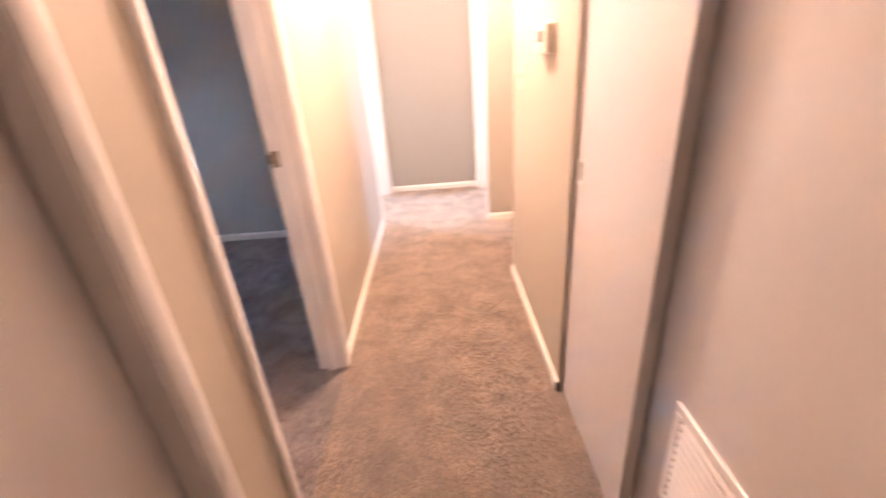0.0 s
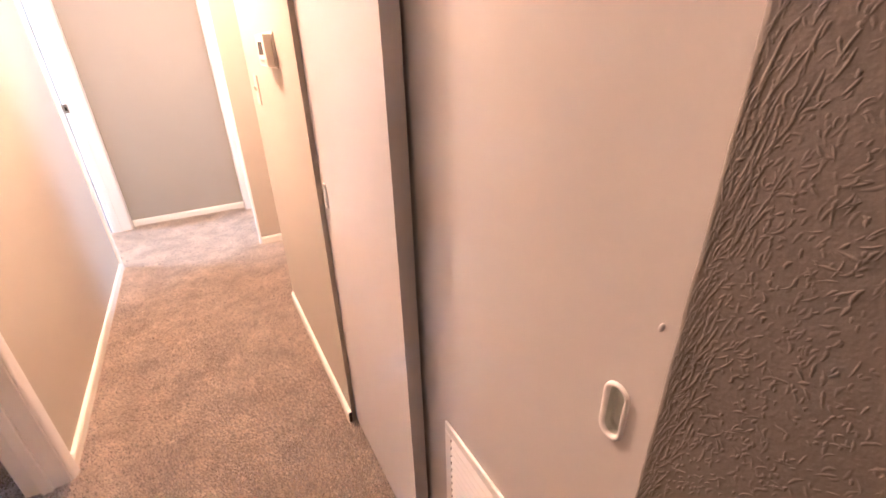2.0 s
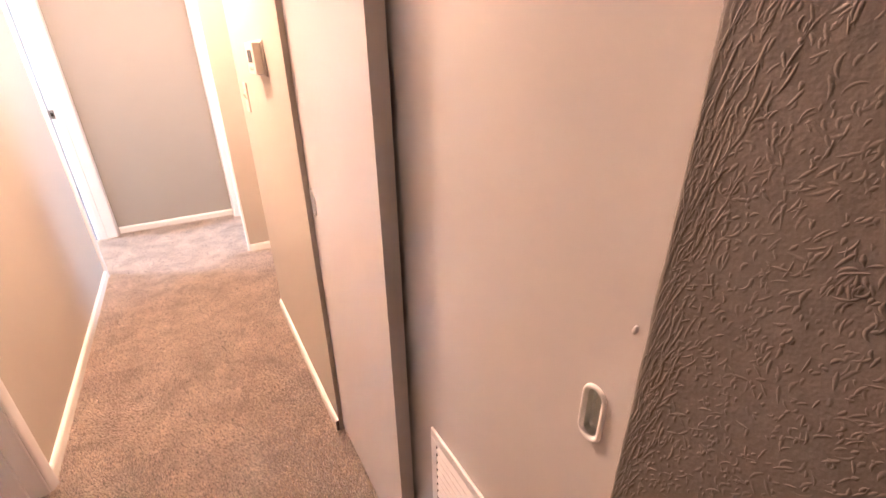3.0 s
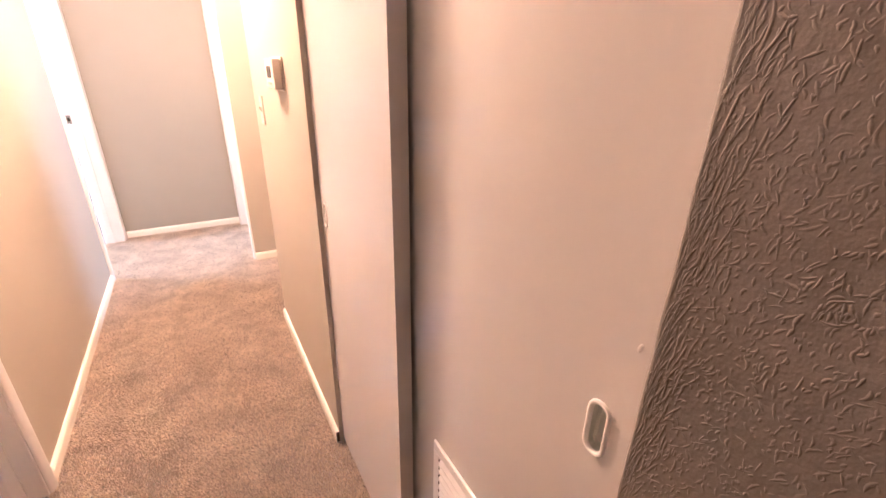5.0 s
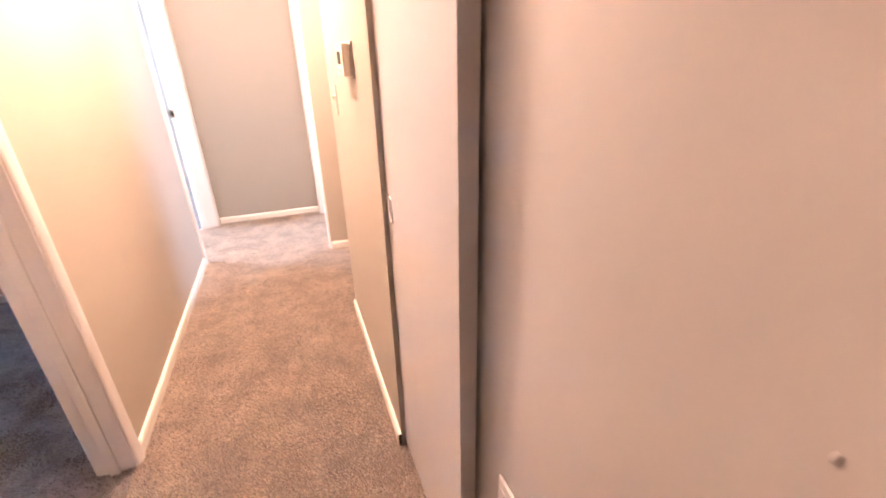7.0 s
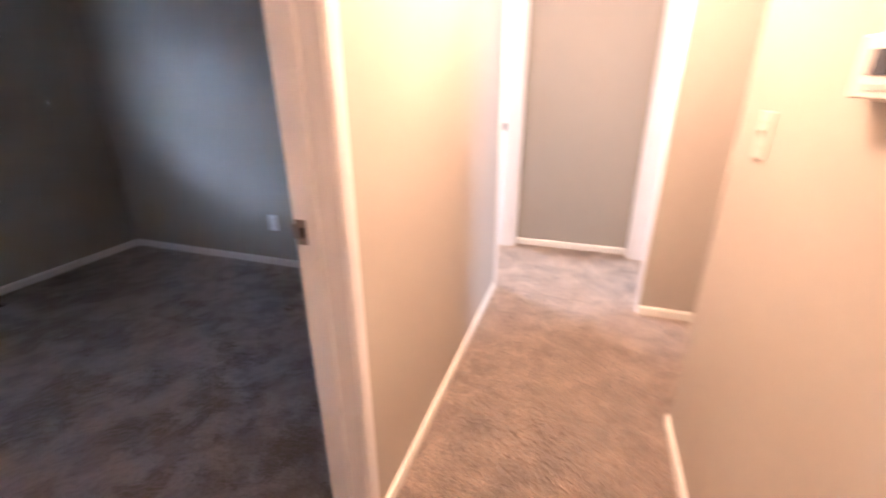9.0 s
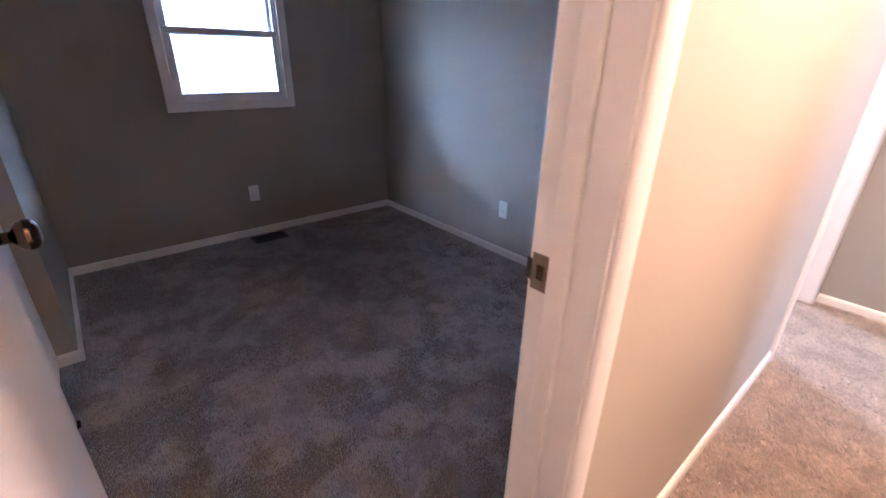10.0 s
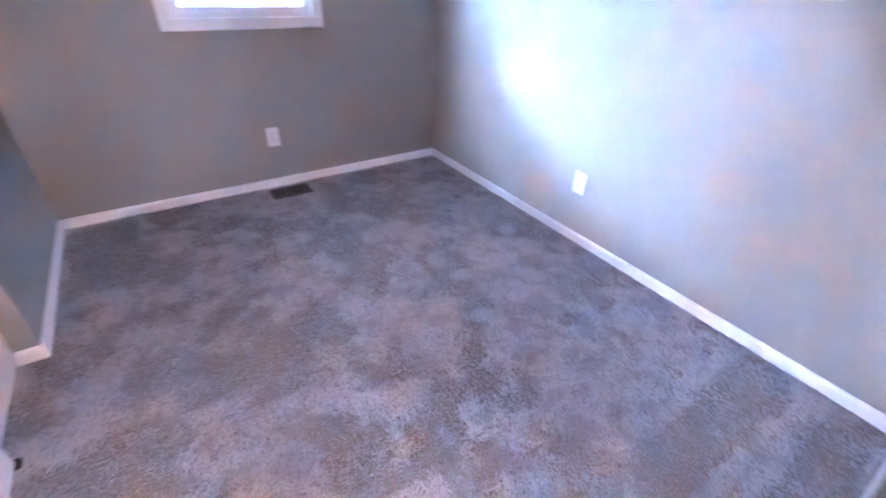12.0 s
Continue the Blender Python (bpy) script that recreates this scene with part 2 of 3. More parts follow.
def plaster_strokes(count, edge_count):
    """Raised flicks of compound: short commas over the field, long licks drawn down along the wall's edge."""
    rs = random.Random(11)
    verts, faces = [], []

    def stroke(y, z, length, wide, high, tilt, curl):
        steps = 7
        base = len(verts)
        py, pz, a = y, z, tilt - curl / 2
        for k in range(steps + 1):
            f = k / steps
            taper = max(0.12, math.sin(math.pi * (0.06 + 0.88 * f)) ** 0.8) * (0.72 + 0.5 * f)
            wob = rs.uniform(0.82, 1.18)
            ny, nz = math.cos(a), -math.sin(a)
            for u, h in ((-1, -0.12), (-0.5, 0.42), (0.05, 1.0), (0.5, 0.46), (1, -0.12)):
                w = wide * 0.5 * taper * wob
                verts.append((HALL_R - high * h * taper, min(py + ny * u * w, CLOSET_A - 0.004), pz + nz * u * w))
            py += math.sin(a) * length / steps
            pz += math.cos(a) * length / steps
            a += curl / steps
        for k in range(steps):
            for j in range(4):
                i = base + k * 5 + j
                faces.append((i, i + 1, i + 6, i + 5))

    for _ in range(count):
        y, z = rs.uniform(0.0, CLOSET_A - 0.004), rs.uniform(0.6, 1.6)
        patch = noise.noise(Vector((3.1, y * 40, z * 40)))
        if patch < rs.uniform(-1.2, -0.1):
            continue
        length = 0.0036 + 0.0085 * rs.random() ** 1.8
        stroke(y, z, length, rs.uniform(0.0016, 0.0030), rs.uniform(0.0002, 0.0005), rs.gauss(-0.28, 0.5), rs.gauss(0, 0.9))
    for _ in range(edge_count):
        off = min(abs(rs.gauss(0, 0.014)), 0.04)
        z = rs.uniform(0.6, 1.57)
        if noise.noise(Vector((7.7, off * 20, z * 16))) < -0.3:
            continue
        stroke(CLOSET_A - 0.003 - off, z, rs.uniform(0.01, 0.042) * (1 - off * 16), rs.uniform(0.0018, 0.0030), rs.uniform(0.00025, 0.0006), rs.gauss(-0.17, 0.12), rs.gauss(0, 0.5))
    data = bpy.data.meshes.new("plaster_strokes")
    data.from_pydata(verts, [], faces)
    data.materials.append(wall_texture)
    for p in data.polygons:
        p.use_smooth = True
    return tagged(new("plaster_strokes", data), "raised greige trowel strokes on the textured wall", "wall texture", kind="stuff")


plaster_strokes(10000, 1000)
notched_wall("wall_jog", RIGHT_X, RIGHT_X + WALL, 3.265, END, ((RIGHT_A - J, RIGHT_B + J),), hall_lit_paint, "greige wall corner beside the end doorway")
structure("wall_passage", [((RIGHT_X, 3.225, LOW), (3.0, 3.265, CEIL))], hall_lit_paint, "greige wall facing the hallway", "wall")
structure("wall_end", [((HALL_L - WALL, END, LOW), (RIGHT_X + WALL, END + WALL, CEIL))],
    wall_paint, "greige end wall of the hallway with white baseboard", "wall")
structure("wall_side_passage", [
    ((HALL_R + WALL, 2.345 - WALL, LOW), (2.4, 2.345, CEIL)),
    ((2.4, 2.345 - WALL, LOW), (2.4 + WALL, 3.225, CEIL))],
    hall_lit_paint, "greige wall closing the side passage", "wall")
structure("wall_south", [
    ((-2.6, -4.7, LOW), (3.2, -4.6, CEIL)), ((-2.7, -4.7, LOW), (-2.6, -0.8, CEIL)), ((3.2, -4.7, LOW), (3.3, -0.8, CEIL)),
    ((-2.6, -0.9, LOW), (HALL_L - WALL, -0.8, CEIL)), ((HALL_R + WALL, -0.9, LOW), (3.2, -0.8, CEIL))],
    wall_paint, "greige walls of the room behind the hallway", "wall")
structure("wall_closet_back", [
    ((HALL_R + 0.72, CLOSET_A - 0.3, LOW), (HALL_R + 0.8, CLOSET_B + 0.3, CEIL)),
    ((HALL_R + WALL, CLOSET_A - 0.3, LOW), (HALL_R + 0.72, CLOSET_A - 0.2, CEIL)),
    ((HALL_R + WALL, CLOSET_B + 0.2, LOW), (HALL_R + 0.72, CLOSET_B + 0.3, CEIL))],
    wall_paint, "plain wall inside the hall closet", "wall")
W = 0.15
structure("wall_window", [
    ((BED_W - W, BED_S - 0.8, LOW), (BED_W, WIN_Y0, CEIL)),
    ((BED_W - W, WIN_Y1, LOW), (BED_W, BED_N, CEIL)),
    ((BED_W - W, WIN_Y0, LOW), (BED_W, WIN_Y1, WIN_Z0)),
    ((BED_W - W, WIN_Y0, WIN_Z1), (BED_W, WIN_Y1, CEIL))],
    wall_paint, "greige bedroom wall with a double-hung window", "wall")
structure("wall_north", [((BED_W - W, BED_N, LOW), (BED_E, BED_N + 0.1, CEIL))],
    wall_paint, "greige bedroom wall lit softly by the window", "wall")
for name, lo, hi, label in (
        ("wall_closet_side", (BED_W, BED_S - 0.11, LOW), (-1.905, BED_S, CEIL), "greige bedroom wall that ends at the closet"),
        ("wall_closet_head", (-1.905, BED_S - 0.11, HEAD), (-0.62, BED_S, CEIL), "greige wall over the bedroom closet doors"),
        ("wall_door_side", (-0.62, BED_S - 0.2, LOW), (BED_E, BED_S - 0.09, CEIL), "greige wall behind the open bedroom door"),
        ("wall_closet_rear", (BED_W, BED_S - 0.8, LOW), (BED_E, BED_S - 0.7, CEIL), "plain wall inside the bedroom closet")):
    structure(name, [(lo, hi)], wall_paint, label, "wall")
structure("wall_end_room_west", [
    ((BED_W - W, BED_N + 0.1, LOW), (BED_W, 4.3, CEIL)), ((BED_W - W, 5.2, LOW), (BED_W, 6.0, CEIL)),
    ((BED_W - W, 4.3, LOW), (BED_W, 5.2, 0.9)), ((BED_W - W, 4.3, 2.0), (BED_W, 5.2, CEIL)), ((BED_W - 0.08, 4.3, 0.9), (BED_W - 0.06, 5.2, 2.0)),
    ((BED_W - W, 6.0, LOW), (HALL_L, 6.1, CEIL)), ((HALL_L - WALL, END + WALL, LOW), (HALL_L, 6.0, CEIL))],
    wall_paint, "greige walls of the daylit end room", "wall")
structure("wall_end_room_east", [
    ((3.0, 3.225, LOW), (3.17, 4.15, CEIL)), ((3.0, 5.05, LOW), (3.17, 6.0, CEIL)),
    ((3.0, 4.15, LOW), (3.17, 5.05, 0.9)), ((3.0, 4.15, 2.0), (3.17, 5.05, CEIL)), ((3.06, 4.15, 0.9), (3.08, 5.05, 2.0)),
    ((RIGHT_X, 6.0, LOW), (3.17, 6.1, CEIL)), ((RIGHT_X, END + WALL, LOW), (RIGHT_X + WALL, 6.0, CEIL))],
    wall_paint, "greige walls of the daylit side room", "wall")
structure("ceiling", [((BED_W - W, -4.8, CEIL), (3.3, 6.2, CEIL + 0.12))], ceiling_paint, "white painted ceiling", "ceiling")
structure("floor", [((BED_W - W, -4.8, -0.13), (3.3, 6.2, -0.008))], backing, "taupe plush wall-to-wall carpet", "floor")
bm = bmesh.new()
bmesh.ops.create_grid(bm, x_segments=8, y_segments=8, size=900)
for v in bm.verts:
    v.co.z = -0.5
tagged(link("ground", bm, yard), "plain ground outside the window", "ground", kind="structure")
# unseen overhang, added and sized to keep high sky out of the window
structure("eaves", [((BED_W - W - 1.75, -5.0, 2.30), (BED_W - W, 6.4, 2.42))], overhang_grey, "unseen deep overhang added to cut high sky from the window", "eaves")


def sky_blocker_house(x, y0, y1, z0, z1, label):
    """An unseen house shape added to block sky from the window: walls and a gabled roof."""
    top = empty("sky_blocker_house", x - 2, (y0 + y1) / 2, z0)
    tagged(top, label, "house")
    hung("wall", block((x - 5, y0, z0), (x, y1, z1)), blocker_grey, top)
    outline = [(x + 0.35, y0 - 0.3, z1), (x + 0.35, y0 - 0.3, z1 + 0.12), (x - 2.5, y0 - 0.3, z1 + 1.2), (x - 5.35, y0 - 0.3, z1 + 0.12), (x - 5.35, y0 - 0.3, z1)]
    hung("roof", prism(bmesh.new(), outline, (0, y1 - y0 + 0.6, 0)), blocker_grey, top)
    return top


# added out of view: they narrow the sky that lights the bedroom
sky_blocker_house(-9.95, -1.5, 7.0, -0.5, 4.0, "tall unseen house shape added to block sky")
sky_blocker_house(-9.8, -20.0, -2.2, -0.5, 3.1, "low unseen house shape added to block sky")
sky_blocker_house(-9.8, 7.7, 24.0, -0.5, 3.1, "low unseen house shape added to block sky")


# ---- trim ----
def baseboard(a, b, side, mat, h=0.047, thick=0.012):
    """A run of white baseboard from a to b on the floor; side: the way it faces."""
    a, b, s = Vector((*a, 0)), Vector((*b, 0)), Vector((*side, 0))
    p = [(0, LOW), (thick, LOW), (thick, h * 0.72), (thick * 0.75, h * 0.88), (thick * 0.35, h), (0, h)]
    bm = prism(bmesh.new(), [a + s * u + Vector((0, 0, z)) for u, z in p], b - a)
    return tagged(link("baseboard", bm, mat), "low white painted baseboard along the carpet", "baseboard", kind="structure")


baseboard((HALL_L, NEXT_B + 0.055), (HALL_L, NEAR - 0.047), (1, 0), warm_lit_trim)
baseboard((HALL_L, FAR + 0.047), (HALL_L, LEFT_A - 0.055), (1, 0), warm_lit_trim)
baseboard((HALL_R, CLOSET_B), (HALL_R, 2.345), (-1, 0), warm_lit_trim)
baseboard((HALL_R, -0.9), (HALL_R, CLOSET_A), (-1, 0), warm_lit_trim)
baseboard((HALL_R, 2.345), (2.4, 2.345), (0, 1), warm_lit_trim)
baseboard((RIGHT_X, 3.225), (2.4, 3.225), (0, -1), warm_lit_trim)
baseboard((HALL_L + 0.017, END), (RIGHT_X - 0.016, END), (0, -1), warm_lit_trim)
baseboard((BED_W, BED_S), (BED_W, BED_N), (1, 0), trim_paint)
baseboard((BED_W + 0.012, BED_N), (BED_E - 0.012, BED_N), (0, -1), trim_paint)
baseboard((BED_W + 0.012, BED_S), (-1.905, BED_S), (0, 1), trim_paint)
baseboard((-1.905, BED_S + 0.012), (-1.905, BED_S - 0.075), (1, 0), trim_paint)
baseboard((BED_E, FAR + 0.047), (BED_E, BED_N), (-1, 0), trim_paint)
structure("trim", [((HALL_R - 0.0115, CLOSET_B - 0.002, 0.001), (HALL_R - 0.0005, CLOSET_B - 0.0002, 0.047))], brown_metal, "bare dark cut end of the baseboard at the closet", "trim")


def casing_profile(w=0.050, t=0.017):
    """Ranch casing, low at the opening, swelling to a rounded outer edge: (across, out) pairs."""
    steps = ((0, 0), (0, 0.35), (0.05, 0.5), (0.12, 0.62), (0.22, 0.72), (0.35, 0.82), (0.5, 0.91), (0.65, 0.98), (0.78, 1), (0.87, 0.96), (0.94, 0.82), (0.98, 0.62), (1, 0.35), (1, 0))
    return [(w * a, t * o) for a, o in steps]


def door_frame(name, x0, x1, ya, yb, stop_x, label):
    """Jambs, head, stops and casings of a doorway through a wall between x0 < x1, open from ya to yb."""
    top = empty(name, (x0 + x1) / 2, (ya + yb) / 2, 0)
    tagged(top, label, "door frame", kind="structure")
    for y0, y1 in ((ya - J, ya), (yb, yb + J)):
        hung("jamb", block((x0 - 0.002, y0, LOW), (x1 + 0.002, y1, HEAD), 0.0015), trim_paint, top)
    hung("head_jamb", block((x0 - 0.002, ya - J, HEAD), (x1 + 0.002, yb + J, HEAD + J)), trim_paint, top)
    for y0, y1 in ((ya, ya + 0.011), (yb - 0.011, yb)):
        hung("door_stop", block((stop_x - 0.016, y0, LOW), (stop_x + 0.016, y1, HEAD), 0.003), trim_paint, top)
    hung("door_stop", block((stop_x - 0.016, ya + 0.011, HEAD - 0.011), (stop_x + 0.016, yb - 0.011, HEAD), 0.003), trim_paint, top)
    for x, s in ((x0, -1), (x1, 1)):
        for y, d in ((ya - 0.005, -1), (yb + 0.005, 1)):
            w = 0.042 if name == "door_frame_1" else 0.050
            outline = [(x + s * o, y + d * a, LOW) for a, o in casing_profile(w)]
            hung("casing", prism(bmesh.new(), outline, (0, 0, HEAD + 0.055 - LOW)), trim_paint, top)
        outline = [(x + s * o, ya - 0.005, HEAD + 0.005 + a) for a, o in casing_profile()]
        hung("casing", prism(bmesh.new(), outline, (0, yb - ya + 0.01, 0)), trim_paint, top)
    return top


def strike_plate(parent, x, y, z, face, mat):
    """A lipped latch plate let into a jamb that faces -y, with its latch hole and two screws."""
    bm = bmesh.new()
    for lo, hi in (((-0.014, 0), (0.014, 0.016)), ((-0.014, 0.040), (0.014, 0.057)), ((-0.014, 0.016), (-0.006, 0.040)), ((0.007, 0.016), (0.014, 0.040))):
        box(bm, (x + lo[0], y - 0.0022, z + lo[1] - 0.028), (x + hi[0], y + 0.001, z + hi[1] - 0.028))
    outline = [(x - 0.014, y - 0.0022, z - 0.016), (x - 0.014, y - 0.0002, z - 0.016), (x - 0.026, y + 0.005, z - 0.016), (x - 0.027, y + 0.003, z - 0.016)]
    prism(bm, outline, (0, 0, 0.033))
    plate = hung("strike_plate", bm, mat, parent, "worn metal strike plate")
    hung("latch_hole", block((x - 0.006, y - 0.0012, z - 0.012), (x + 0.007, y + 0.0012, z + 0.012)), bronze, plate)
    for dz in (-0.021, 0.021):
        hung("screw", turned(bmesh.new(), [(0.0035, 0), (0.0033, 0.0008), (0.0015, 0.0012)], pose(x, y - 0.002, z + dz, 90), 10), nickel, plate)
    return plate


frame_bed = door_frame("door_frame_1", BED_E, HALL_L, NEAR, FAR, -0.032, "white moulded frame of the bedroom doorway")
strike_plate(frame_bed, -0.066, FAR, 0.942, -1, nickel)
frame_left = door_frame("door_frame_2", BED_E, HALL_L, LEFT_A, LEFT_B, -0.045, "white moulded frame of a daylit doorway")
strike_plate(frame_left, -0.084, LEFT_B, 0.917, -1, nickel)
door_frame("door_frame_3", RIGHT_X, RIGHT_X + WALL, RIGHT_A, RIGHT_B, RIGHT_X + 0.05, "white moulded frame of the facing doorway")
door_frame("door_frame_4", BED_E, HALL_L, NEXT_A, NEXT_B, -0.076, "white moulded frame round a closed door")


# ---- doors ----
def swing_door(name, width, place, label):
    """A flush hollow-core leaf along local -x from its hinges at the origin, 35 mm thick; hall face towards +y."""
    top = empty(name, 0, 0, 0)
    tagged(top, label, "door")
    leaf = part("leaf", block((-width, -0.035, 0.012), (-0.003, 0, HEAD - 0.004), 0.0015), trim_paint, top)
    for s, y in ((1, 0.0), (-1, -0.035)):
        m = pose(-width + 0.062, y, 0.935, -90 if s > 0 else 90)
        b = part("knob", turned(bmesh.new(), [(0.011, 0.006), (0.010, 0.026), (0.012, 0.032), (0.021, 0.037), (0.0265, 0.045), (0.0275, 0.053), (0.025, 0.061), (0.018, 0.066), (0.008, 0.068)], m), bronze, top, "dark bronze round knob", True)
        part("rose", turned(bmesh.new(), [(0.0325, 0), (0.0325, 0.002), (0.030, 0.005), (0.020, 0.0075), (0.011, 0.008)], m), bronze, b, "", True)
    part("latch", block((-width - 0.007, -0.024, 0.925), (-width + 0.001, -0.012, 0.945), 0.002), nickel, top)
    for z in (0.2, 1.0, 1.8):
        part("hinge", turned(bmesh.new(), [(0.005, 0), (0.0055, 0.001), (0.0055, 0.088), (0.005, 0.089)], pose(0.001, -0.041, z), 12), nickel, top)
    top.matrix_basis = place
    return top


swing_door("bedroom_door", 0.69, pose(BED_E - 0.006, NEAR + 0.041, 0, 0, 0, -2.3), "open white flush door with a bronze knob")
closed = empty("closed_door", -0.03, 0.3, 0)
tagged(closed, "closed white flush door in the hallway wall", "door")
hung("leaf", block((-0.058, NEXT_A + 0.003, 0.012), (-0.022, NEXT_B - 0.003, HEAD - 0.004), 0.0015), door_paint, closed)


def flush_pull(parent, x, y, z, w=0.031, h=0.076):
    """A stadium-shaped recessed finger pull in a panel that faces -x: raised rim and sunken cup."""
    def ring(off, xx, steps=9):
        r, half = w / 2 - off, h / 2 - w / 2
        pts = []
        for c, a0 in ((half, 0), (-half, 180)):
            for k in range(steps + 1):
                a = radians(a0 + 180 * k / steps)
                pts.append((xx, y + r * math.cos(a), z + c + r * math.sin(a)))
        return pts

    def loft(rings, close):
        bm = bmesh.new()
        rows = [[bm.verts.new(p) for p in r] for r in rings]
        for a, b in zip(rows, rows[1:]):
            for k in range(len(a)):
                j = (k + 1) % len(a)
                bm.faces.new((a[k], a[j], b[j], b[k]))
        if close:
            bm.faces.new(rows[-1])
        return bm
    rim = hung("finger_pull", loft([ring(0, x), ring(0.0005, x - 0.0025), ring(0.002, x - 0.0038), ring(0.004, x - 0.0036), ring(0.0055, x - 0.002), ring(0.006, x + 0.001)], False), trim_paint, parent, "white recessed finger pull", True)
    hung("cup", loft([ring(0.006, x + 0.001), ring(0.0065, x + 0.009), ring(0.009, x + 0.012)], True), pull_cup, rim, "grey-green sunken cup")
    return rim


def sliding_panel(name, front, depth, a, b, pull, label):
    """A flush sliding leaf that runs along y and faces -x at front; pull: (along, height) of its finger pull."""
    top = empty(name, front + depth / 2, (a + b) / 2, 0.01)
    tagged(top, label, "sliding door")
    bm = bmesh.new()
    y, z = pull
    hw, hh = 0.0105, 0.033
    for lo, hi in (((a, 0.012), (y - hw, 2.01)), ((y + hw, 0.012), (b, 2.01)), ((y - hw, 0.012), (y + hw, z - hh)), ((y - hw, z + hh), (y + hw, 2.01))):
        box(bm, (front, lo[0], lo[1]), (front + depth, hi[0], hi[1]))
    hung("leaf", bm, door_paint, top)
    flush_pull(top, front, y, z)
    return top


sliding_panel("sliding_closet_door", 0.927, 0.034, 0.818, 1.385, (1.305, 0.896), "white flush sliding closet door with finger pull")
near_panel = sliding_panel("sliding_closet_door", 0.971, 0.030, 0.262, 0.89, (0.358, 0.920), "white sliding closet door with a louvred vent")


def vent_grille(parent, x, y0, y1, z0, z1):
    """A stamped louvre: sloped frame and inclined slats facing -x."""
    fr = 0.024
    bm = bmesh.new()
    for lo, hi in (((y0, z0), (y1, z0 + fr)), ((y0, z1 - fr), (y1, z1)), ((y0, z0 + fr), (y0 + fr, z1 - fr)), ((y1 - fr, z0 + fr), (y1, z1 - fr))):
        box(bm, (x - 0.007, lo[0], lo[1]), (x - 0.0005, hi[0], hi[1]), 0.0025)
    frame_part = hung("vent_frame", bm, trim_paint, parent, "white stamped vent frame")
    # black sheet and small black blocks paint the shade between slats
    hung("vent_gap_shade", block((x - 0.0012, y0 + fr, z0 + fr), (x - 0.0004, y1 - fr, z1 - fr)), shade_black, frame_part)
    n = 11
    pitch = (z1 - z0 - 2 * fr) / n
    for k in range(n):
        z = z0 + fr + k * pitch
        outline = [(x - 0.0022, y0 + fr + 0.0005, z + pitch * 0.98), (x - 0.0045, y0 + fr + 0.0005, z + pitch), (x - 0.0100, y0 + fr + 0.0005, z + pitch * 0.36), (x - 0.0100, y0 + fr + 0.0005, z + pitch * 0.26), (x - 0.0080, y0 + fr + 0.0005, z + pitch * 0.26)]
        hung("vent_slat", prism(bmesh.new(), outline, (0, y1 - y0 - 2 * fr - 0.006, 0)), trim_paint, frame_part)
        hung("vent_notch_shade", block((x - 0.0072, y1 - fr - 0.0053, z + pitch * 0.30), (x - 0.0030, y1 - fr - 0.0005, z + pitch * 0.72)), shade_black, frame_part)
        hung("vent_bridge", block((x - 0.0072, y1 - fr - 0.0053, z + pitch * 0.74), (x - 0.0030, y1 - fr - 0.0005, z + pitch * 1.26)), trim_paint, frame_part)


bm = bmesh.new()
bmesh.ops.create_icosphere(bm, subdivisions=2, radius=1.0)
for v in bm.verts:
    v.co = (0.971 + v.co.x * 0.0016, 0.330 + v.co.y * 0.0028, 1.045 + v.co.z * 0.005 - 0.002 * v.co.y)
hung("paint_drip", bm, door_paint, near_panel, "dried drip of white paint", True)
vent_grille(near_panel, 0.971, 0.36, 0.722, 0.275, 0.565)
# closet tracks and bedroom closet doors
closet_track = empty("closet_track", 0.955, 0.8, 2.0)
tagged(closet_track, "white metal track over the sliding doors", "track")
hung("rail", block((0.925, CLOSET_A + 0.001, 2.012), (1.01, CLOSET_B - 0.001, 2.029)), trim_paint, closet_track)


def bedroom_panel(y_front, a, b, label):
    top = empty("bedroom_closet_door", (a + b) / 2, y_front - 0.016, 0.01)
    tagged(top, label, "sliding door")
    hung("leaf", block((a, y_front - 0.032, 0.014), (b, y_front, 2.01), 0.002), trim_paint, top)
    return top


bedroom_panel(0.884, -1.445, -0.66, "white flush closet door slid in front")
bedroom_panel(0.846, -1.93, -1.15, "white flush closet door slid behind")
guide = empty("closet_floor_guide", -1.44, 0.87, 0.0)
tagged(guide, "small dark floor guide for the closet doors", "door guide")
hung("guide_block", block((-1.462, 0.852, -0.004), (-1.432, 0.893, 0.012), 0.003), dark_plastic, guide)


# ---- the bedroom window ----
def rect_ring(bm, x0, x1, y0, y1, z0, z1, w, wb=None, wt=None, bevel=0.002):
    wb, wt = w if wb is None else wb, w if wt is None else wt
    for lo, hi in (((y0, z0), (y1, z0 + wb)), ((y0, z1 - wt), (y1, z1)), ((y0, z0 + wb), (y0 + w, z1 - wt)), ((y1 - w, z0 + wb), (y1, z1 - wt))):
        box(bm, (x0, lo[0], lo[1]), (x1, hi[0], hi[1]), bevel)
    return bm


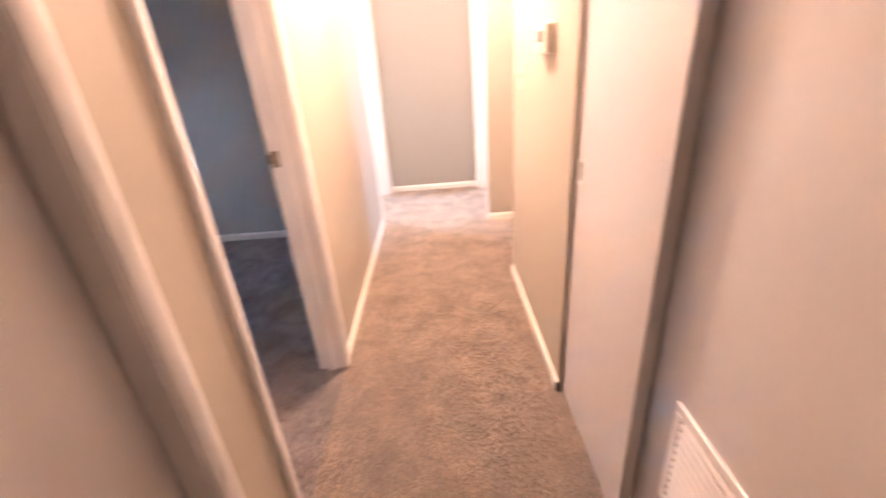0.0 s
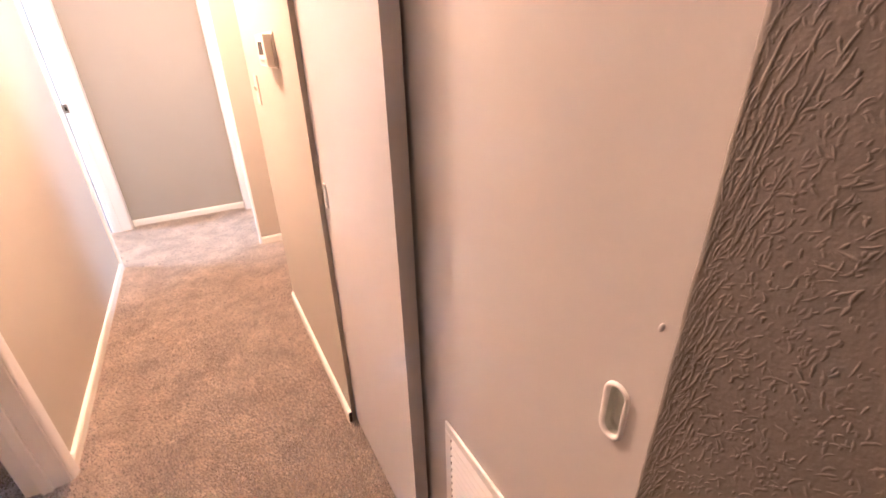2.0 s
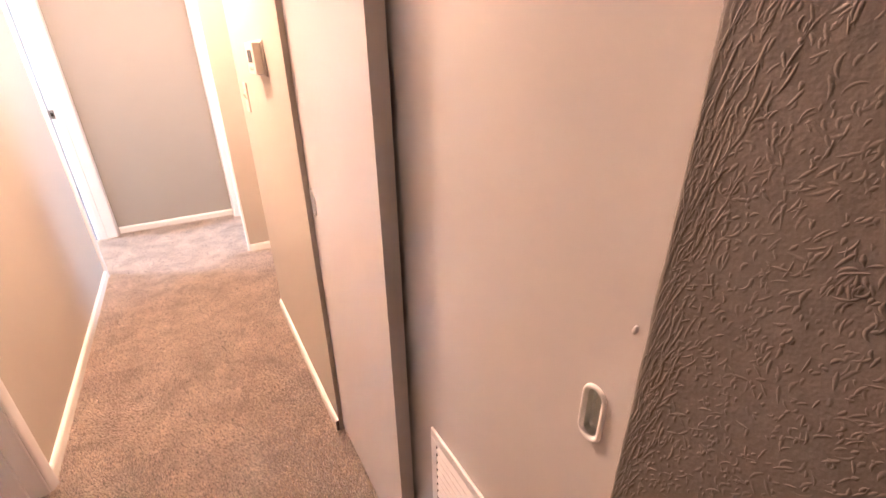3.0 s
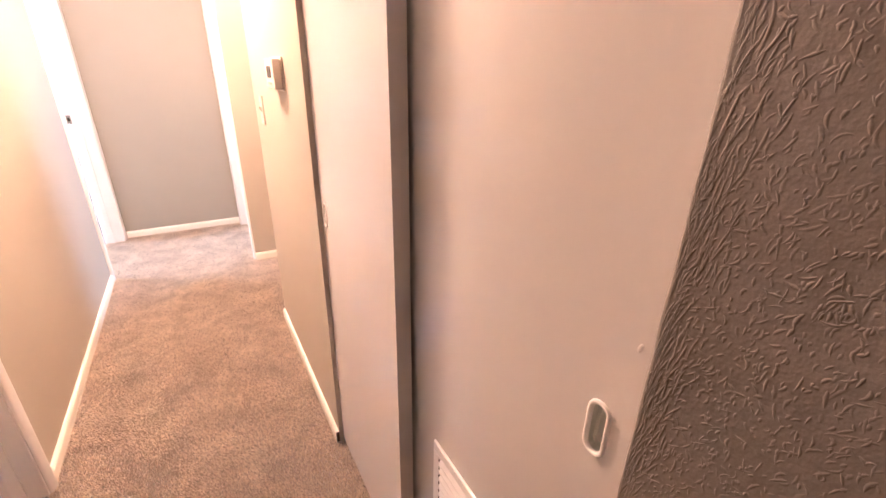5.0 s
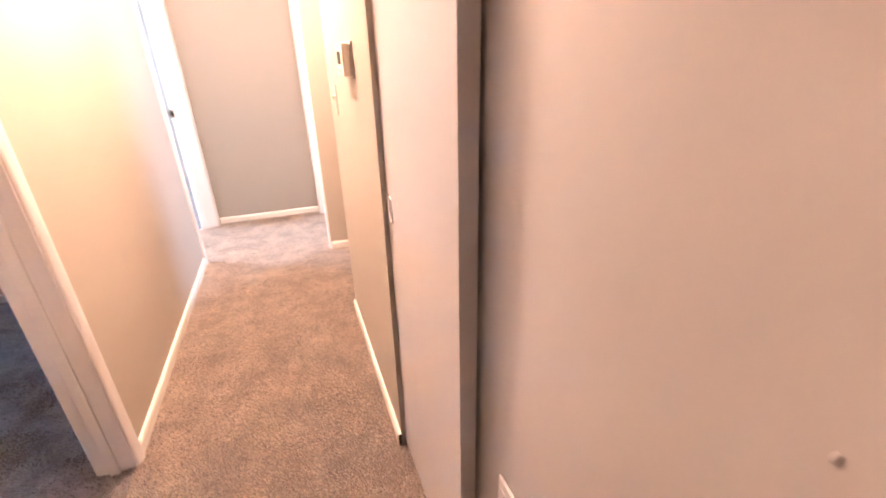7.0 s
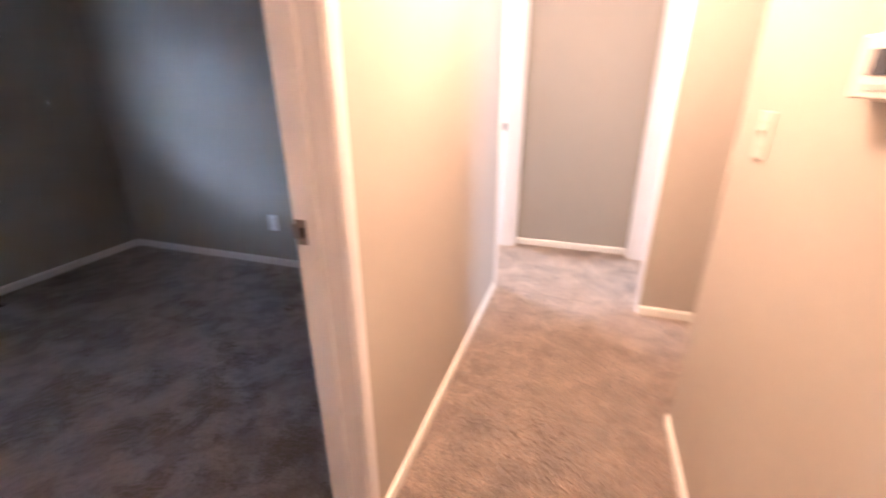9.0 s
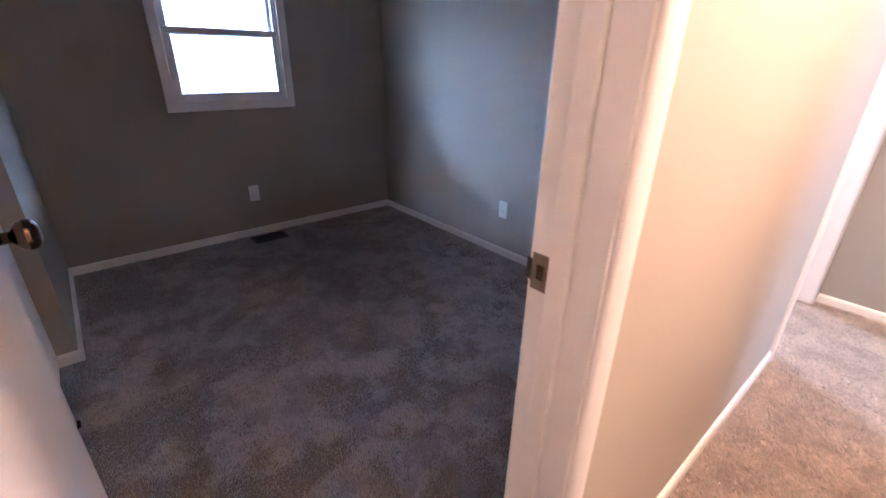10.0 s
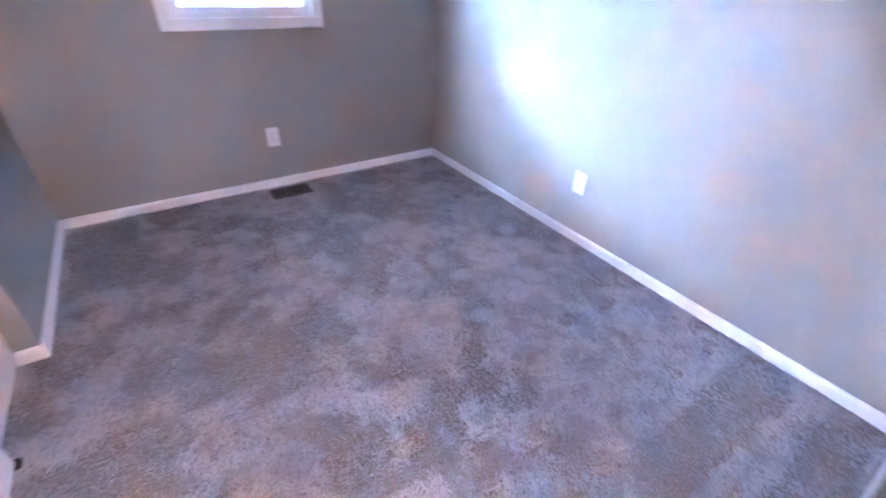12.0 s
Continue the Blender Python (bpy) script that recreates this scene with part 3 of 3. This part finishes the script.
window = empty("window_1", BED_W, (WIN_Y0 + WIN_Y1) / 2, WIN_Z0)
tagged(window, "white double-hung window, blown out by daylight", "window", kind="structure")
hung("window_casing", rect_ring(bmesh.new(), BED_W - 0.001, BED_W + 0.016, WIN_Y0 - 0.052, WIN_Y1 + 0.052, WIN_Z0 - 0.052, WIN_Z1 + 0.052, 0.056, bevel=0.004), trim_paint, window)
hung("window_frame", rect_ring(bmesh.new(), BED_W - W, BED_W - 0.0015, WIN_Y0, WIN_Y1, WIN_Z0, WIN_Z1, 0.018), vinyl, window)
MID = 1.352
for name, x, z0, z1 in (("lower_sash", BED_W - 0.037, WIN_Z0 + 0.018, MID + 0.021), ("upper_sash", BED_W - 0.080, MID - 0.021, WIN_Z1 - 0.018)):
    sash = hung(name, rect_ring(bmesh.new(), x, x + 0.034, WIN_Y0 + 0.018, WIN_Y1 - 0.018, z0, z1, 0.034, 0.036, 0.036), vinyl, window)
    pane = hung("pane", block((x + 0.014, WIN_Y0 + 0.05, z0 + 0.02), (x + 0.019, WIN_Y1 - 0.05, z1 - 0.02)), glass, sash, "clear window pane")
    pane.visible_shadow = False
for y0, y1 in ((WIN_Y0 + 0.018, WIN_Y0 + 0.032), (WIN_Y1 - 0.032, WIN_Y1 - 0.018)):
    hung("sash_track", block((BED_W - 0.04, y0, MID + 0.015), (BED_W - 0.006, y1, WIN_Z1 - 0.018), 0.002), vinyl, window)
latch = hung("sash_lock", turned(bmesh.new(), [(0.022, 0), (0.022, 0.005), (0.015, 0.010), (0.006, 0.012)], pose(BED_W - 0.024, 2.02, MID + 0.0135), 18), vinyl, window, "small sash lock")
hung("lock_lever", block((BED_W - 0.024, 2.012, MID + 0.02), (BED_W + 0.004, 2.028, MID + 0.027), 0.002), vinyl, latch)


# ---- wall plates, thermostat, register ----
def outlet(m, label):
    """Duplex receptacle: rounded plate in local xz facing -y, two sockets with slots, one screw."""
    top = empty("power_outlet", 0, 0, 0)
    tagged(top, label, "power outlet", "wall outlets")
    part("plate", block((-0.035, -0.006, -0.057), (0.035, -0.0005, 0.057), 0.003), plate_plastic, top)
    for z in (-0.02, 0.02):
        s = part("socket", block((-0.017, -0.0075, z - 0.014), (0.017, -0.005, z + 0.014), 0.0012), plate_plastic, top)
        for dx in (-0.0065, 0.0065):
            part("slot", block((dx - 0.001, -0.0079, z - 0.002), (dx + 0.001, -0.0072, z + 0.007)), dark_plastic, s)
    part("screw", turned(bmesh.new(), [(0.0032, 0), (0.003, 0.001)], pose(0, -0.006, 0, 90), 10), nickel, top)
    top.matrix_basis = m
    return top


outlet(pose(BED_W, 2.040, 0.31, 0, 0, 90), "white duplex outlet below the window")
outlet(pose(-1.527, BED_N, 0.316), "white duplex outlet on the lit wall")

switch = empty("light_switch", HALL_R, 2.128, 1.114)
tagged(switch, "ivory toggle switch on the hallway wall", "light switch")
hung("plate", block((HALL_R - 0.006, 2.093, 1.057), (HALL_R - 0.0005, 2.163, 1.171), 0.003), ivory_plastic, switch)
hung("toggle", prism(bmesh.new(), [(HALL_R - 0.006, 2.123, 1.104), (HALL_R - 0.006, 2.123, 1.124), (HALL_R - 0.016, 2.123, 1.129), (HALL_R - 0.017, 2.123, 1.123)], (0, 0.01, 0)), ivory_plastic, switch)
for z in (1.084, 1.144):
    hung("screw", turned(bmesh.new(), [(0.003, 0), (0.0028, 0.001)], pose(HALL_R - 0.0058, 2.128, z, 0, -90), 10), nickel, switch)

thermostat = empty("thermostat", HALL_R, 1.666, 1.262)
tagged(thermostat, "white wall thermostat with a dark display", "thermostat")
hung("back_plate", block((HALL_R - 0.006, 1.591, 1.212), (HALL_R - 0.0005, 1.741, 1.311), 0.002), beige_plastic, thermostat)
hung("body", block((HALL_R - 0.031, 1.597, 1.217), (HALL_R - 0.0062, 1.735, 1.306), 0.004, 3), beige_plastic, thermostat)
hung("display", block((HALL_R - 0.0325, 1.632, 1.250), (HALL_R - 0.0305, 1.700, 1.285), 0.0006), dark_plastic, thermostat)
for y in (1.642, 1.666, 1.690):
    hung("button", block((HALL_R - 0.033, y - 0.008, 1.229), (HALL_R - 0.0305, y + 0.008, 1.238), 0.001), pull_cup, thermostat)

register = empty("floor_register", -2.78, 2.06, 0.0)
tagged(register, "dark brown metal floor register in the carpet", "floor vent")
bm = bmesh.new()
for lo, hi in (((-2.848, 1.942), (-2.712, 1.958)), ((-2.848, 2.164), (-2.712, 2.180)), ((-2.848, 1.958), (-2.832, 2.164)), ((-2.728, 1.958), (-2.712, 2.164))):
    box(bm, (lo[0], lo[1], 0.0005), (hi[0], hi[1], 0.006), 0.0015)
hung("register_frame", bm, brown_metal, register)
# black sheet painted as the shade below the fins
hung("register_gap_shade", block((-2.833, 1.957, 0.0006), (-2.727, 2.165, 0.0012)), shade_black, register)
for k in range(13):
    y = 1.966 + k * 0.0159
    hung("fin", prism(bmesh.new(), [(-2.832, y, 0.0013), (-2.832, y + 0.002, 0.0013), (-2.832, y + 0.006, 0.0052), (-2.832, y + 0.004, 0.0052)], (0.104, 0, 0)), brown_metal, register)

hall_light = empty("ceiling_light", 0.47, 2.17, CEIL)
tagged(hall_light, "white ceiling light mount over the hallway", "ceiling light")
hung("mount", turned(bmesh.new(), [(0.07, 0), (0.07, 0.012), (0.06, 0.02)], pose(0.47, 2.17, CEIL - 0.0205)), trim_paint, hall_light)
hung("socket", turned(bmesh.new(), [(0.022, 0), (0.022, 0.03), (0.016, 0.035)], pose(0.47, 2.17, CEIL - 0.0555), 16), plate_plastic, hall_light)


# ---- carpet pile ----
def soft_noise(x, y, cell, seed):
    """Smooth random field over the floor with blobs of about the given size, 0 to 1."""
    grid = np.random.RandomState(seed).rand(256, 256)
    u, v = x / cell + 64, y / cell + 64
    i, j = np.floor(u).astype(int), np.floor(v).astype(int)
    fu, fv = u - i, v - j
    fu, fv = fu * fu * (3 - 2 * fu), fv * fv * (3 - 2 * fv)
    g = lambda a, b: grid[a % 256, b % 256]
    return (g(i, j) * (1 - fu) + g(i + 1, j) * fu) * (1 - fv) + (g(i, j + 1) * (1 - fu) + g(i + 1, j + 1) * fu) * fv


# brush strokes left in the pile: from, to, width, lie
STROKES = ((-2.9, 1.1, -2.2, 1.1, 0.32, -0.8), (-0.59, 3.16, -0.6, 2.42, 0.07, 1.0), (-0.46, 3.16, -0.45, 2.4, 0.2, -0.9), (-0.32, 3.16, -0.3, 2.5, 0.07, 1.0), (-0.19, 3.16, -0.18, 2.35, 0.17, -0.9))


def pile(areas, density, lie, swing, crisp, thin, mat, label):
    """Cut plush tufts standing on the backing, leaning as feet and brushes have left them."""
    rs = np.random.RandomState(7)
    xs, ys = [], []
    for x0, x1, y0, y1 in areas:
        n = int((x1 - x0) * (y1 - y0) * density)
        xs.append(rs.uniform(x0, x1, n))
        ys.append(rs.uniform(y0, y1, n))
    x, y = np.concatenate(xs), np.concatenate(ys)
    keep = ~((x > -2.85) & (x < -2.71) & (y > 1.94) & (y < 2.182))
    x, y = x[keep], y[keep]
    n = len(x)
    warp = 0.05 * (soft_noise(x, y, 0.11, 5) - 0.5)
    mark = 0.5 * soft_noise(x + warp, y - warp, 0.15, 1) + 0.38 * soft_noise(x - warp, y + warp, 0.07, 2) + 0.12 * soft_noise(x, y, 0.02, 3)
    mark = np.clip((mark - 0.48) * crisp, -1, 1)
    for ax0, ay0, ax1, ay1, wide, way in STROKES:
        length = math.hypot(ax1 - ax0, ay1 - ay0)
        ux, uy = (ax1 - ax0) / length, (ay1 - ay0) / length
        along, off = (x - ax0) * ux + (y - ay0) * uy, (x - ax0) * uy - (y - ay0) * ux
        inside = np.clip((wide / 2 - np.abs(off)) / 0.03, 0, 1) * np.clip(np.minimum(along, length - along) / 0.06, 0, 1)
        mark = mark * (1 - inside) + 1.8 * way * inside
    stand = rs.rand(n) < 1 - thin + thin * np.clip(mark, -1.2, 1)
    x, y, mark = x[stand], y[stand], mark[stand]
    n = len(x)
    heading = lie + mark * swing + rs.normal(0, 0.45, n)
    lean = np.clip(0.45 + 0.34 * mark + rs.normal(0, 0.14, n), 0.05, 1.25)
    tall = rs.uniform(0.0075, 0.010, n) * np.cos(lean * 0.6)
    dx, dy = np.cos(heading) * np.sin(lean) * 0.009, np.sin(heading) * np.sin(lean) * 0.009
    turn = rs.uniform(0, math.pi, n)
    half = rs.uniform(0.0008, 0.0014, n)
    ax, ay = np.cos(turn) * half, np.sin(turn) * half
    base = -0.0095
    v = np.empty((n, 4, 3), np.float32)
    v[:, 0] = np.stack([x - ax * 0.7, y - ay * 0.7, np.full(n, base)], 1)
    v[:, 1] = np.stack([x + ax * 0.7, y + ay * 0.7, np.full(n, base)], 1)
    v[:, 2] = np.stack([x + dx + ax, y + dy + ay, base + tall], 1)
    v[:, 3] = np.stack([x + dx - ax, y + dy - ay, base + tall], 1)
    data = bpy.data.meshes.new("carpet_pile")
    data.vertices.add(n * 4)
    data.vertices.foreach_set("co", v.reshape(-1))
    data.loops.add(n * 4)
    data.loops.foreach_set("vertex_index", np.arange(n * 4, dtype=np.int32))
    data.polygons.add(n)
    data.polygons.foreach_set("loop_start", np.arange(0, n * 4, 4, dtype=np.int32))
    data.update(calc_edges=True)
    data.materials.append(mat)
    return tagged(new("carpet_pile", data), label, "carpet", kind="stuff")


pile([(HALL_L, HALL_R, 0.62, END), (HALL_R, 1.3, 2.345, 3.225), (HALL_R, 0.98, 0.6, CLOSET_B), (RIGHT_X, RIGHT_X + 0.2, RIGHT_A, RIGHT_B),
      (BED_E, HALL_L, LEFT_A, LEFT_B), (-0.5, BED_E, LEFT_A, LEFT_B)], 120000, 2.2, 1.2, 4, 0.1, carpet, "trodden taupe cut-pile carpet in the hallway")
pile([(BED_E, HALL_L, NEAR, FAR), (BED_W, BED_E, BED_S, BED_N), (-1.905, -0.62, 0.8, BED_S)], 125000, 1.6, 1.2, 9, 0.36, cool_lit_carpet, "brushed taupe cut-pile carpet in the bedroom")
